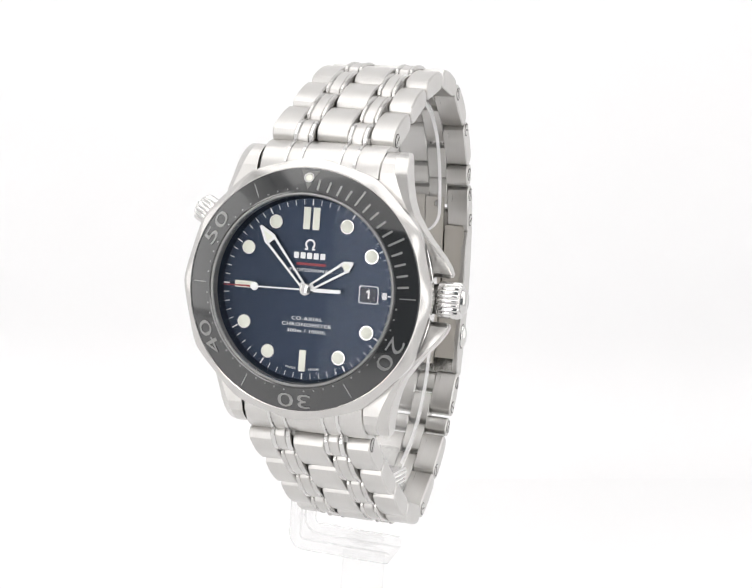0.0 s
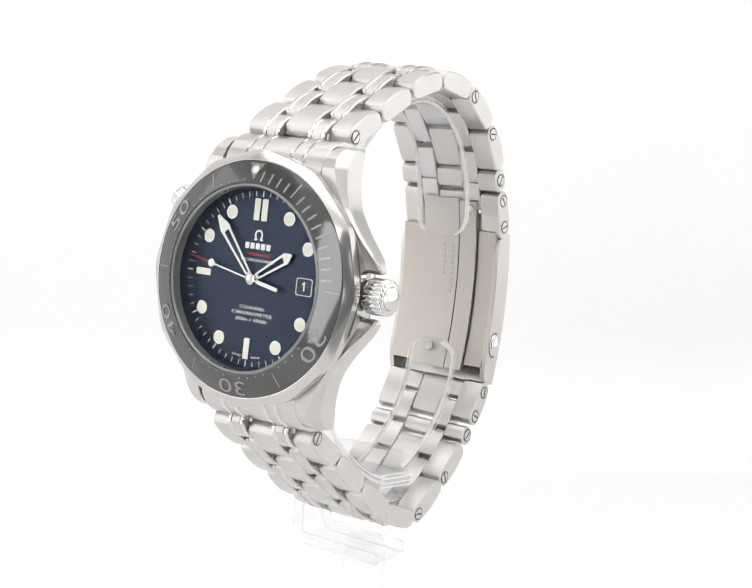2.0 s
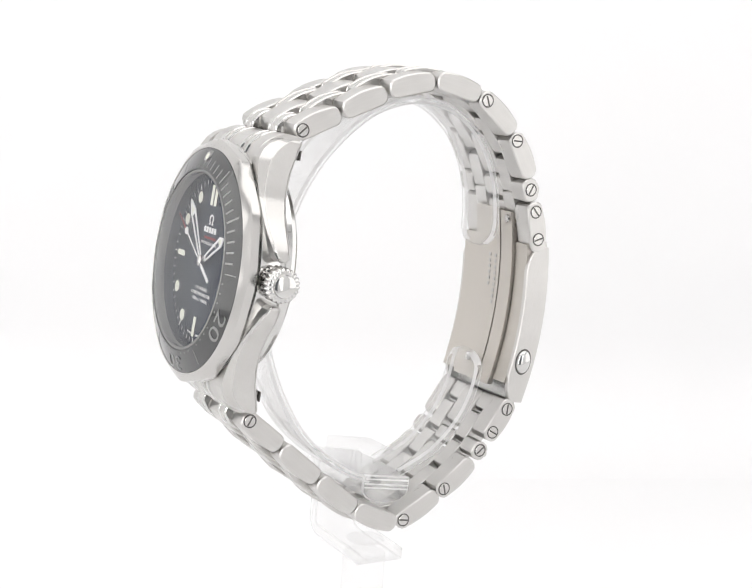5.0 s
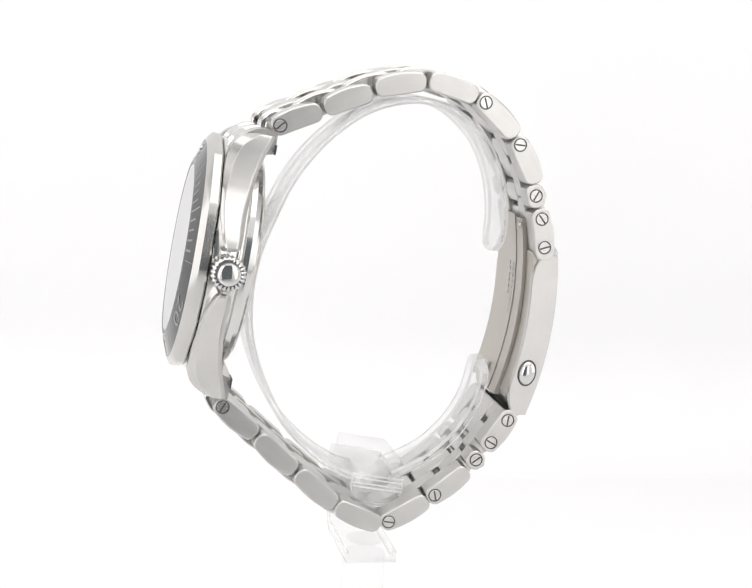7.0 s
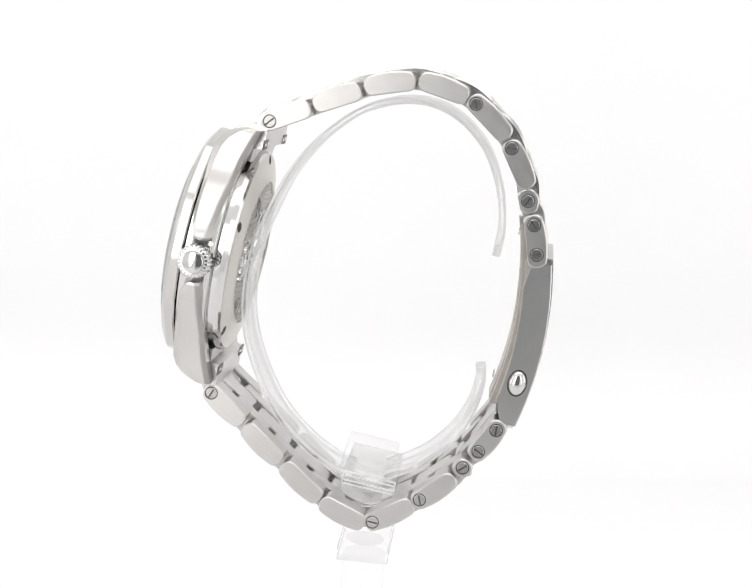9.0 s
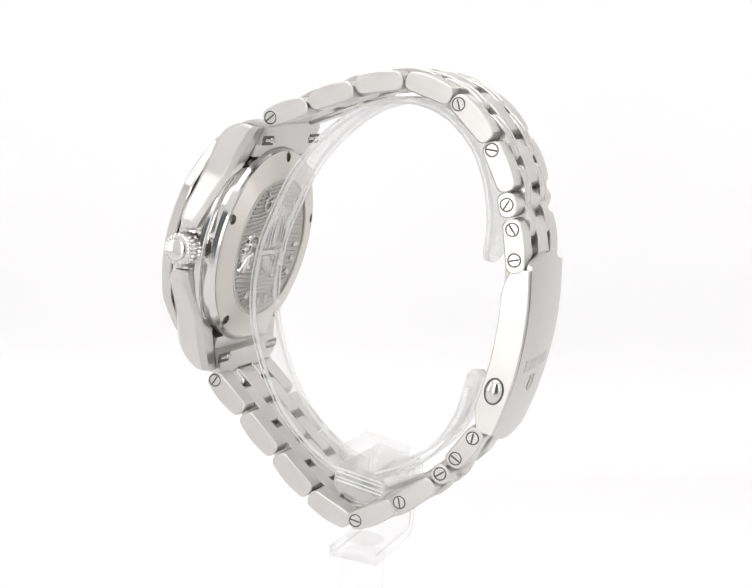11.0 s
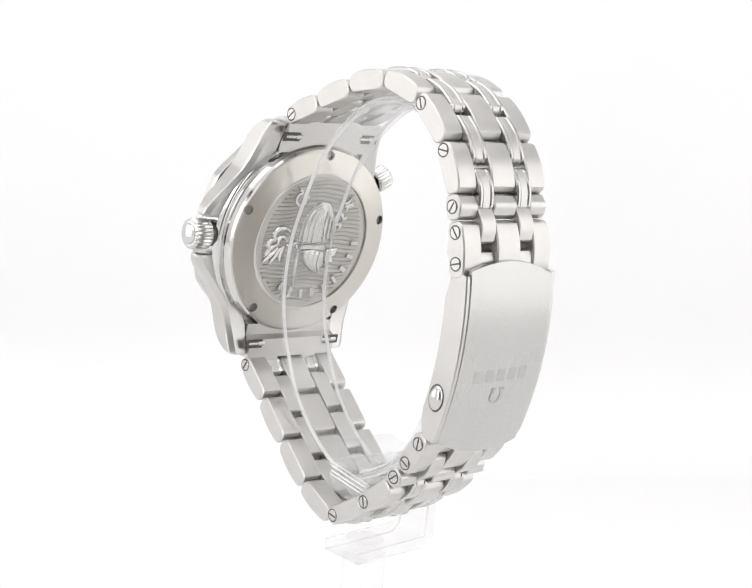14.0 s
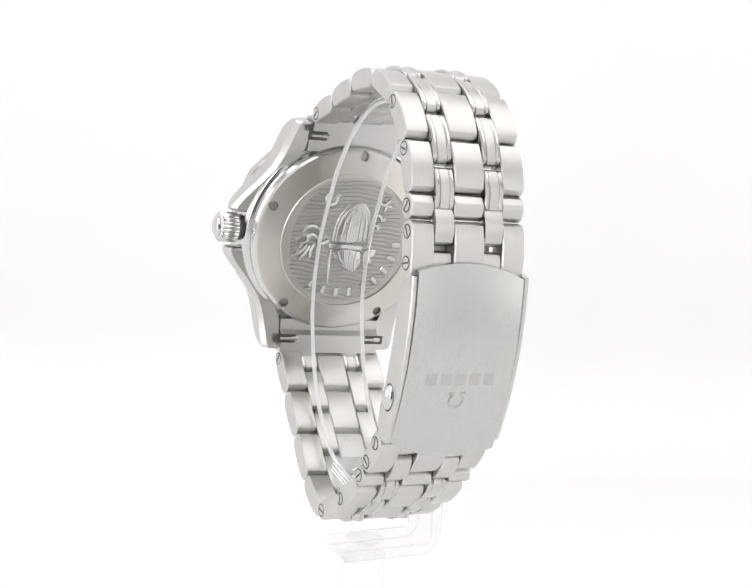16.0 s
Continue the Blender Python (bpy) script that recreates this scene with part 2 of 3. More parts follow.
INSERT_SLOPE = 0.362


def insert_y(r):
    return -3.2 + (r - 15.7) * INSERT_SLOPE


def build_bezel():
    part("bezel", lathe([(19.35, -1.35), (19.38, -1.85), (19.55, -1.92), (20.35, -1.5), (20.85, -1.15), (21.12, -0.9), (21.12, 0.45), (20.9, 0.72), (19.4, 0.8), (15.2, 0.8), (15.2, -1.3)], 240, bezel_wave, True), satin, watch,
         "polished steel bezel with a scalloped edge", CASE, angle=20)
    insert = part("bezel_insert", lathe([(15.45, -2.6), (15.5, -3.15), (15.7, -3.2), (19.15, insert_y(19.15)), (19.32, -1.85), (19.32, -1.3), (15.45, -1.3)], 160, None, True), ceramic, watch, "glossy black ceramic bezel insert", CASE)
    part("crystal_gasket", lathe([(15.0, -1.4), (15.0, -3.05), (15.2, -3.26), (15.44, -3.12), (15.44, -1.4)], 128, None, True), numeral, watch, "thin bright ring round the crystal", CASE)
    slope = math.degrees(math.atan(INSERT_SLOPE))
    for i in range(1, 60):
        if i % 10 == 0 and i > 15:
            continue
        if i < 15:
            r0, r1, w = (15.95, 17.75, 0.34) if i % 5 else (16.0, 18.8, 0.34)
        elif i % 5 == 0:
            r0, r1, w = 16.3, 18.85, 0.17
        else:
            r0, r1, w = 15.95, 16.2, 0.26
        rm = (r0 + r1) / 2
        put("minute_mark", to_mesh("minute_mark", box(bmesh.new(), -w / 2, w / 2, -0.03, 0.06, -(r1 - r0) / 2, (r1 - r0) / 2), numeral), insert,
            at(0, 0, 0, 0, i * 6, 0) @ at(0, insert_y(rm), rm, -slope, 0, 0))
    for text, a in (("20", 120), ("30", 180), ("40", 240), ("50", 300)):
        writing(text, 3.5, numeral, insert, at(0, 0, 0, 0, a, 0) @ at(0, insert_y(17.6) - 0.02, 17.6, -slope, 0, 0), "bezel_number", 0.03, 1.0, 1.75, -0.015)
    tri = solid([(-1.5, 18.95), (1.5, 18.95), (0, 16.0)], 0, 0.1)
    for v in tri.verts:
        v.co.y += insert_y(v.co.z) - 0.03
    part("bezel_triangle", tri, triangle_grey, insert)
    pip = part("bezel_pip", lathe([(0, -0.2), (0.52, -0.17), (0.6, -0.05)], 24), lume, insert, "round pale lume pip", at(0, insert_y(17.79), 17.79, -slope, 0, 0))
    part("pip_ring", lathe([(0.6, -0.05), (0.62, -0.2), (0.84, -0.2), (0.9, 0.3)], 28), polished, pip, "polished ring")
    crystal = part("crystal", lathe([(0, -3.42), (8, -3.38), (13, -3.3), (14.8, -3.2), (14.98, -3.05), (14.98, -2.2)], 96), sapphire, watch, "clear sapphire crystal", CASE)
    crystal.visible_shadow = False


def capsule_outline(hw, hh, r, n=5):
    pts = []
    for cx, cz, a0 in ((hw - r, hh - r, 0), (-hw + r, hh - r, 90), (-hw + r, -hh + r, 180), (hw - r, -hh + r, 270)):
        for i in range(n):
            a = radians(a0 + 90 * i / (n - 1))
            pts.append((cx + r * math.cos(a), cz + r * math.sin(a)))
    return pts


def build_dial():
    dial = part("dial", lathe([(0, 0.12), (14.9, 0.12), (14.9, 0.5), (0, 0.5)], 120), navy, watch, "navy blue lacquered dial", CASE)
    part("rehaut", lathe([(14.55, 0.12), (14.75, -0.3), (15.0, -1.4), (15.15, -1.4), (15.15, 0.4), (14.6, 0.4)], 120, None, True), navy, dial, "dark ring round the dial")
    rim = polished
    for i in range(12):
        a = radians(i * 30)
        if i in (0, 3, 6, 9):
            continue
        x, z = 12.1 * math.sin(a), 12.1 * math.cos(a)
        mk = part("hour_marker", lathe([(1.02, -0.12), (1.14, -0.12), (1.2, 0.0), (1.2, 0.12)], 32), rim, dial, "round applied hour marker", at(x, 0, z))
        part("lume_fill", lathe([(0, -0.14), (0.8, -0.13), (1.03, -0.1)], 28), lume, mk)
    for x, z, hw, hh in ((-0.8, 11.4, 0.62, 1.85), (0.8, 11.4, 0.62, 1.85), (0, -11.5, 0.62, 1.8), (-10.9, 0, 1.65, 0.58)):
        mk = part("hour_marker", solid(capsule_outline(hw, hh, 0.12, 3), -0.12, 0.12, 0.06), rim, dial, "applied bar hour marker", at(x, 0, z))
        part("lume_fill", solid(capsule_outline(hw - 0.1, hh - 0.1, 0.08, 3), -0.15, 0.0), lume, mk)
    tick = to_mesh("minute_tick", box(bmesh.new(), -0.05, 0.05, 0.08, 0.13, -0.42, 0.42), white_paint)
    long_tick = to_mesh("five_minute_tick", box(bmesh.new(), -0.1, 0.1, 0.08, 0.13, -0.5, 0.5), white_paint)
    for i in range(60):
        put("minute_tick", tick if i % 5 else long_tick, dial, at(0, 0, 0, 0, i * 6, 0) @ at(0, 0, 14.0))
    # date
    frame_bm = loft([[(x, y, z) for x, z in capsule_outline(w, h, 0.4)] for w, h, y in ((1.62, 1.42, 0.12), (1.62, 1.42, 0.04), (1.5, 1.3, 0.04), (1.5, 1.3, 0.12))], False)
    part("date_frame", frame_bm, white_paint, dial, "white line round the date window", at(10.35, 0, 0))
    part("date_disc", solid(capsule_outline(1.3, 1.1, 0.25), 0.10, 0.2), date_black, dial, "dark date disc", at(10.35, 0, 0))
    writing("1", 2.2, white_paint, dial, at(10.35, 0.08, 0), "date_number", 0.02, 1.0, 1.2)
    part("date_flag", box(bmesh.new(), -0.35, 0.1, 0.05, 0.1, -0.14, 0.14), white_paint, dial, "", at(10.2, 0, 0.58, 0, -40, 0))
    part("three_marker", box(bmesh.new(), -0.35, 0.35, -0.02, 0.12, -0.55, 0.55), white_paint, dial, "", at(13.0, 0, 0))
    # printing
    writing("PROFESSIONAL", 0.72, white_paint, dial, at(0.3, 0.06, 3.05), "dial_lettering", 0.03, 1.15, 1.3)
    for text, z in (("CO-AXIAL", -4.75), ("CHRONOMETER", -5.75), ("300m / 1000ft", -6.75)):
        writing(text, 0.82, white_paint, dial, at(0.25, 0.06, z), "dial_lettering", 0.03, 1.1, 1.3)
    writing("SWISS", 0.5, white_paint, dial, at(-2.0, 0.06, -12.75, 0, 6), "dial_lettering", 0.03, 1.2, 1.2)
    writing("MADE", 0.5, white_paint, dial, at(2.0, 0.06, -12.75, 0, -6), "dial_lettering", 0.03, 1.2, 1.2)
    # maker's mark as plain shapes
    for i in range(5):
        part("maker_bar", box(bmesh.new(), -0.42, 0.42, 0.0, 0.12, -0.5, 0.5, 0.08, 1), white_paint, dial, "", at((i - 2) * 1.12, 0, 5.4))
    part("maker_ring", ring_mark(0.85, 0.28), white_paint, dial, "", at(0, 0.05, 7.25))
    bm = box(bmesh.new(), -2.5, 2.5, 0.09, 0.13, -0.2, 0.2)
    part("script_bar", bm, red_paint, dial, "red printed line", at(0.35, 0, 4.05))


def ring_mark(r, w, y0=-0.05, y1=0.05, gap=70):
    """An open ring with two feet, flat in x and z."""
    pts_o, pts_i = [], []
    for i in range(21):
        a = radians(180 + gap / 2 + (360 - gap) * i / 20)
        pts_o.append((r * math.sin(a), r * math.cos(a)))
        pts_i.append(((r - w) * math.sin(a), (r - w) * math.cos(a)))
    bm = bmesh.new()
    for (a, b), (c, d) in zip(zip(pts_o, pts_i), zip(pts_o[1:], pts_i[1:])):
        top = [bm.verts.new((p[0], y0, p[1])) for p in (a, b, d, c)]
        low = [bm.verts.new((p[0], y1, p[1])) for p in (a, b, d, c)]
        bm.faces.new(top)
        bm.faces.new(low[::-1])
        for k in range(4):
            bm.faces.new([top[k], top[(k + 1) % 4], low[(k + 1) % 4], low[k]])
    for s in (-1, 1):
        box(bm, s * r * 0.72 - r * 0.32, s * r * 0.72 + r * 0.32, y0, y1, -r - w * 0.3, -r + w * 0.7)
    return bm


SECOND_HAND = []


def skeleton_hand(name, tip, base, wb, wt, head, y, angle, label):
    """A white framed hand with an open middle and a lume head."""
    bm = bmesh.new()
    sh = tip - head
    for s in (-1, 1):
        rail = [(s * wb, base), (s * wt, sh), (s * (wt - 0.38), sh), (s * (wb - 0.3), base)]
        vs0 = [bm.verts.new((x, y, z)) for x, z in rail]
        vs1 = [bm.verts.new((x, y + 0.15, z)) for x, z in rail]
        bm.faces.new(vs0)
        bm.faces.new(vs1)
        for k in range(4):
            bm.faces.new([vs0[k], vs0[(k + 1) % 4], vs1[(k + 1) % 4], vs1[k]])
    box(bm, -wb, wb, y, y + 0.15, base - 0.1, base + 0.35)
    box(bm, -wt, wt, y, y + 0.15, sh - 0.15, sh + 0.25)
    hand = part(name, bm, white_paint, watch, label, CASE @ at(0, 0, 0, 0, angle, 0))
    head_bm = solid([(-wt, sh), (-wt * 1.15, sh + 0.3), (-wt * 0.2, tip), (wt * 0.2, tip), (wt * 1.15, sh + 0.3), (wt, sh)], y - 0.01, y + 0.16, 0.05)
    part("hand_head", head_bm, white_paint, hand)
    return hand


def build_hands():
    minute = skeleton_hand("minute_hand", 12.8, 1.0, 0.5, 0.95, 3.0, -0.85, -40.9, "white skeleton minute hand")
    part("hand_lume", solid([(-0.6, 10.1), (0, 12.0), (0.6, 10.1)], -0.88, -0.8), lume, minute)
    hour = skeleton_hand("hour_hand", 9.0, 1.0, 0.55, 0.9, 1.7, -0.55, 57.5, "white skeleton hour hand")
    part("hand_lume", lathe([(0, -0.6), (0.55, -0.59), (0.6, -0.5)], 24), lume, hour, "", at(0, 0, 7.7))
    bm = box(bmesh.new(), -0.12, 0.12, -1.15, -1.05, -6.0, 10.6)
    box(bm, -0.3, 0.3, -1.16, -1.04, -6.0, -1.4)
    second = part("seconds_hand", bm, white_paint, watch, "thin white seconds hand with a red tip", CASE @ at(0, 0, 0, 0, 269, 0))
    part("hand_tip", solid([(-0.16, 9.4), (-0.06, 14.0), (0.06, 14.0), (0.16, 9.4)], -1.16, -1.04), red_paint, second, "red tip")
    part("hand_dot", lathe([(0, -1.26), (0.4, -1.25), (0.62, -1.2), (0.68, -1.05)], 24), white_paint, second, "", at(0, 0, 8.7))
    part("hand_hub", lathe([(0, -1.35), (0.7, -1.3), (0.95, -1.15), (1.0, 0.1)], 32), polished, second, "polished hub")
    SECOND_HAND.append(second)


def knurled(r, length, teeth, dome):
    def wave(a, rr):
        return 1.0 - (0.085 * (0.5 + 0.5 * math.cos(a * teeth)) ** 1.4 if rr > r * 0.93 else 0)
    return lathe([(r * 0.75, 0), (r * 0.95, 0.15), (r, 0.4), (r, length - 0.5), (r * 0.95, length - 0.2), (r * 0.84, length), (r * 0.66, length + 0.03), (r * 0.62, length + dome * 0.7), (r * 0.5, length + dome), (0, length + dome * 1.05)], teeth * 6, wave)


def build_crowns():
    crown = part("crown", knurled(2.95, 3.9, 22, 0.62), polished, watch, "fluted polished steel crown", CASE @ at(20.95, 3.72, 0.1, 0, 0, -90))
    part("crown_tube", lathe([(1.6, -2.5), (1.6, 0.3)], 32), polished, crown)
    # a solid dark ring paints the shaded gap behind the crown
    part("crown_gap_shade", lathe([(2.2, -0.9), (2.45, -0.5), (2.45, 0.12), (1.7, 0.14)], 36), gap_shade, crown, "ring painted dark for the shaded gap under the crown")
    valve = part("relief_valve", knurled(2.4, 3.4, 20, 0.5), polished, watch, "small fluted steel relief valve", CASE @ at(0, 3.5, 0, 0, 30.3 - 180, 0) @ at(20.7, 0, 0, 0, 0, -90))
    part("valve_tube", lathe([(1.3, -2.0), (1.3, 0.3)], 24), polished, valve)


def drill_holes(plate):
    """Five blind key holes round the case back, cut through its turned face."""
    bm = bmesh.new()
    for k in range(5):
        a = radians(68.6 + 71.9 * k)
        made = bmesh.ops.create_cone(bm, cap_ends=True, segments=28, radius1=0.86 * MM, radius2=1.02 * MM, depth=1.7 * MM)["verts"]
        bmesh.ops.transform(bm, matrix=at(17.2 * math.sin(a), 8.95, 17.2 * math.cos(a)) @ pose(0, 0, 0, -90 + 11 * math.cos(a), 0, -11 * math.sin(a)), verts=made)
    me = bpy.data.meshes.new("drill")
    bm.to_mesh(me)
    bm.free()
    drill = new("drill", me)
    drill.matrix_world = plate.matrix_world
    drill.parent, drill.matrix_basis = plate.parent, plate.matrix_basis
    cut = plate.modifiers.new("holes", "BOOLEAN")
    cut.object, cut.operation, cut.solver = drill, "DIFFERENCE", "EXACT"
    bpy.context.view_layer.update()
    done = bpy.data.meshes.new_from_object(plate.evaluated_get(bpy.context.evaluated_depsgraph_get()))
    plate.modifiers.clear()
    plate.data = done
    done.materials.append(shaded_hole_steel)
    done.materials.append(polished)
    for p in done.polygons:
        x, y, z = p.center / MM
        r = math.hypot(x, z)
        near = min((Vector((x, z)) - 17.2 * Vector((math.sin(radians(68.6 + 71.9 * k)), math.cos(radians(68.6 + 71.9 * k))))).length for k in range(5))
        if near < 1.06 and y < 8.75 - (r - 17.2) * 0.2:
            p.material_index = 1
        elif r > 18.2:
            p.material_index = 2
    bpy.data.objects.remove(drill)


def build_case_back():
    bm = lathe([(0, 4.6), (20.0, 4.7), (20.05, 5.5), (19.8, 5.85), (19.35, 5.95), (19.2, 5.6), (18.75, 5.6), (18.8, 6.2), (18.95, 6.35), (18.95, 7.3), (18.6, 8.1), (18.25, 8.48), (17.95, 8.62), (13.75, 9.45), (13.6, 9.56), (13.3, 9.56), (13.2, 9.15), (0, 9.15)], 144)
    back_plate = part("case_back", bm, circular, watch, "turned steel screw case back", CASE, angle=9)
    drill_holes(back_plate)
    med = part("medallion", lathe([(13.2, 9.25), (13.2, 9.0), (12.9, 9.2), (0, 9.2)], 96), relief, back_plate, "sandblasted medallion with wavy relief")
    # wavy ridges across the medallion
    for i in range(31):
        z = -12 + i * 0.8
        half = math.sqrt(max(0, 12.6 ** 2 - z * z))
        pts = [(-half + 2 * half * k / 26, z + 0.28 * math.sin((-half + 2 * half * k / 26) * 0.5 + i * 0.3)) for k in range(27)]
        pts = [p for p in pts if p[0] ** 2 + p[1] ** 2 < 12.5 ** 2]
        sections = [[(x, 9.18, zz - 0.24), (x, 9.44, zz - 0.07), (x, 9.44, zz + 0.07), (x, 9.18, zz + 0.24)] for x, zz in pts]
        if len(sections) > 2:
            part("wave_ridge", loft(sections), relief, med)

    # worn raised figure as plain rounded forms
    def raised(outline, h, name="raised_form", mat=polished, base=9.2):
        n = len(outline)
        cx, cz = sum(p[0] for p in outline) / n, sum(p[1] for p in outline) / n
        ring = [[(cx + (x - cx) * k, y, cz + (z - cz) * k) for x, z in outline] for k, y in ((1.0, base), (0.97, base + h * 0.6), (0.88, base + h))]
        return part(name, loft(ring), mat, med, "", None, 40)

    def cord(points, width, h, mat=polished, base=9.2):
        curve = smooth_path([Vector((x, z, 0)) for x, z in points], 4)
        secs = []
        for i, p in enumerate(curve):
            d = (curve[min(i + 1, len(curve) - 1)] - curve[max(i - 1, 0)]).normalized()
            w = width * (0.45 + 0.55 * math.sin(math.pi * (i + 0.6) / (len(curve) + 0.2)))
            nx, nz = -d.y * w, d.x * w
            secs.append([(p.x - nx, base, p.y - nz), (p.x - nx * 0.5, base + h, p.y - nz * 0.5), (p.x + nx * 0.5, base + h, p.y + nz * 0.5), (p.x + nx, base, p.y + nz)])
        part("raised_line", loft(secs), mat, med, "", None, 40)

    # domed body, its ribs and beads
    dome = [(3.4, -0.3), (3.3, 2.4), (2.5, 5.2), (1.0, 7.4), (-0.8, 8.3), (-2.7, 7.9), (-4.0, 6.4), (-4.8, 3.6), (-5.1, 0.6), (-1.0, -0.5)]
    raised(dome, 0.42, mat=satin)
    for k in range(3):
        cord([(2.6 - k * 1.15, -0.1), (2.3 - k * 1.1, 3.6 - 0.2 * k), (0.9 - k * 0.7, 6.3 - 0.3 * k), (-0.8 - k * 0.3, 7.4 - 0.5 * k)], 0.3, 0.25, base=9.58)
    for k in range(8):
        raised([(1.45 - 0.03 * k * k + 0.2 * math.cos(a), 0.5 + 0.72 * k + 0.2 * math.sin(a)) for a in [j * math.pi / 4 for j in range(8)]], 0.22, "raised_bead", base=9.6)
    for k in range(3):
        cord([(-2.3 - k * 0.95, 0.2), (-2.35 - k * 0.95, 3.2), (-2.4 - k * 0.8, 6.2 - k)], 0.26, 0.25, base=9.58)
    # band, fan, shaft and pronged form below it
    raised([(3.9, -0.4), (-3.6, -0.7), (-3.6, -1.5), (3.7, -1.3)], 0.5)
    raised([(3.1, -1.7), (1.9, -3.8), (-0.3, -5.6), (-2.4, -6.5), (-3.9, -4.6), (-3.3, -2.0), (-0.5, -1.4)], 0.4, mat=satin)
    for k in range(4):
        cord([(1.6 - k * 1.3, -1.9), (0.9 - k * 1.05, -3.6 - k * 0.3), (-0.6 - k * 0.7, -5.0 - k * 0.4)], 0.24, 0.2, base=9.56)
    cord([(3.2, -1.6), (3.0, -5.0), (2.8, -8.8)], 0.4, 0.35)
    raised([(-3.9, -1.6), (-6.6, -1.2), (-6.3, -2.6), (-5.4, -3.0), (-6.0, -4.4), (-4.7, -4.2), (-4.2, -5.6), (-3.7, -3.4)], 0.4)
    # curling crest at the side
    for pts in (((5.0, 1.2), (6.4, 2.6), (8.2, 2.9), (9.4, 1.8), (9.2, 0.4)), ((6.2, 0.2), (7.2, 1.2), (8.2, 0.8), (8.4, -0.4)), ((9.4, 0.9), (10.3, 0.0), (10.2, -1.3)), ((8.6, -0.3), (9.9, -1.2), (10.9, -2.6)), ((8.3, -0.9), (9.2, -2.2), (11.3, -3.8)),
                ((7.6, -1.0), (8.4, -2.6), (9.7, -4.2)), ((6.8, -0.6), (7.3, -2.0), (7.4, -3.6)), ((3.9, 0.2), (5.2, -0.6), (6.4, -0.4))):
        cord(pts, 0.55, 0.45)
    # round and angular marks near the rim
    for x, z, r, turn in ((4.6, 8.6, 1.45, 150), (-5.5, 4.6, 1.35, 60)):
        part("raised_ring", ring_mark(r, 0.5, 9.2, 9.6, 40), polished, med, "", at(x, 0, z, 0, turn, 0))
    for pts in (((-5.4, 8.6), (-6.6, 7.8), (-7.8, 8.9)), ((-6.9, 6.4), (-7.3, 7.6), (-8.6, 7.4))):
        cord(pts, 0.45, 0.4)
    for i in range(9):
        a = 92 + i * 15.2
        part("worn_letter_bar", box(bmesh.new(), -0.5, 0.5, 9.2, 9.58, -0.95, 0.95, 0.12, 1), satin, med, "", at(0, 0, 0, 0, -a, 0) @ at(0, 0, 10.6))


# ---- the bracelet ----
def shift(y):
    return 0.05 * (y - 9.0)


def link_mesh(name, length, thick, width, mat, arch=0.35, bevel=0.22):
    """One link: x across, y along, z outward; flat inside, arched outside, rounded ends."""
    h = thick / 2
    prof = []
    n = 7
    for i in range(n):
        a = radians(-90 + 180 * i / (n - 1))
        r = h * 0.92
        prof.append((length / 2 - r * 0.72 + r * 0.72 * math.cos(a), r * math.sin(a)))
    for i in range(1, 6):
        t = i / 6
        prof.append((length / 2 - h * 0.66 - (length - h * 1.32) * t, h * 0.92 + arch * math.sin(math.pi * t)))
    for i in range(n):
        a = radians(90 + 180 * i / (n - 1))
        r = h * 0.92
        prof.append((-length / 2 + r * 0.72 + r * 0.72 * math.cos(a), r * math.sin(a)))
    inset = [(y * (1 - bevel / (length / 2)), z * (1 - bevel / h)) for y, z in prof]
    w = width / 2
    return to_mesh(name, loft([[(-w, y, z) for y, z in inset], [(-w + bevel, y, z) for y, z in prof], [(w - bevel, y, z) for y, z in prof], [(w, y, z) for y, z in inset]]), mat, angle=28)


ROWS = [((7.6, 24.3), (15.4, 29.1)), ((15.7, 29.5), (23.4, 34.0)), ((23.7, 34.6), (32.3, 37.7)), ((32.7, 38.0), (41.8, 36.9)), ((42.0, 37.0), (50.1, 31.6)), ((50.1, 31.3), (55.5, 24.1)),
        ((54.9, 23.9), (56.7, 19.9)), ((57.1, 19.9), (60.2, 11.0)),
        ((60.7, -17.0), (57.0, -24.9)), ((56.5, -25.4), (55.0, -28.6)), ((54.9, -29.0), (48.7, -35.8)), ((48.8, -35.7), (41.2, -41.8)), ((41.2, -41.9), (32.3, -39.7)),
        ((32.3, -39.5), (24.1, -34.7)), ((23.8, -34.5), (15.8, -29.5)), ((15.6, -29.2), (7.6, -24.3))]


def row_pose(a, b, x=0.0, rise=0.0):
    a, b = Vector(a), Vector(b)
    mid, d = (a + b) / 2, (b - a).normalized()
    n = Vector((-d.y, d.x))
    mid = mid + n * rise
    ang = math.degrees(math.atan2(d.y, d.x))
    return at(x + shift(mid.x), mid.x, mid.y, ang, 0, 0) @ pose(0, 0, 0, 0, 0, -2.6 * d.x)


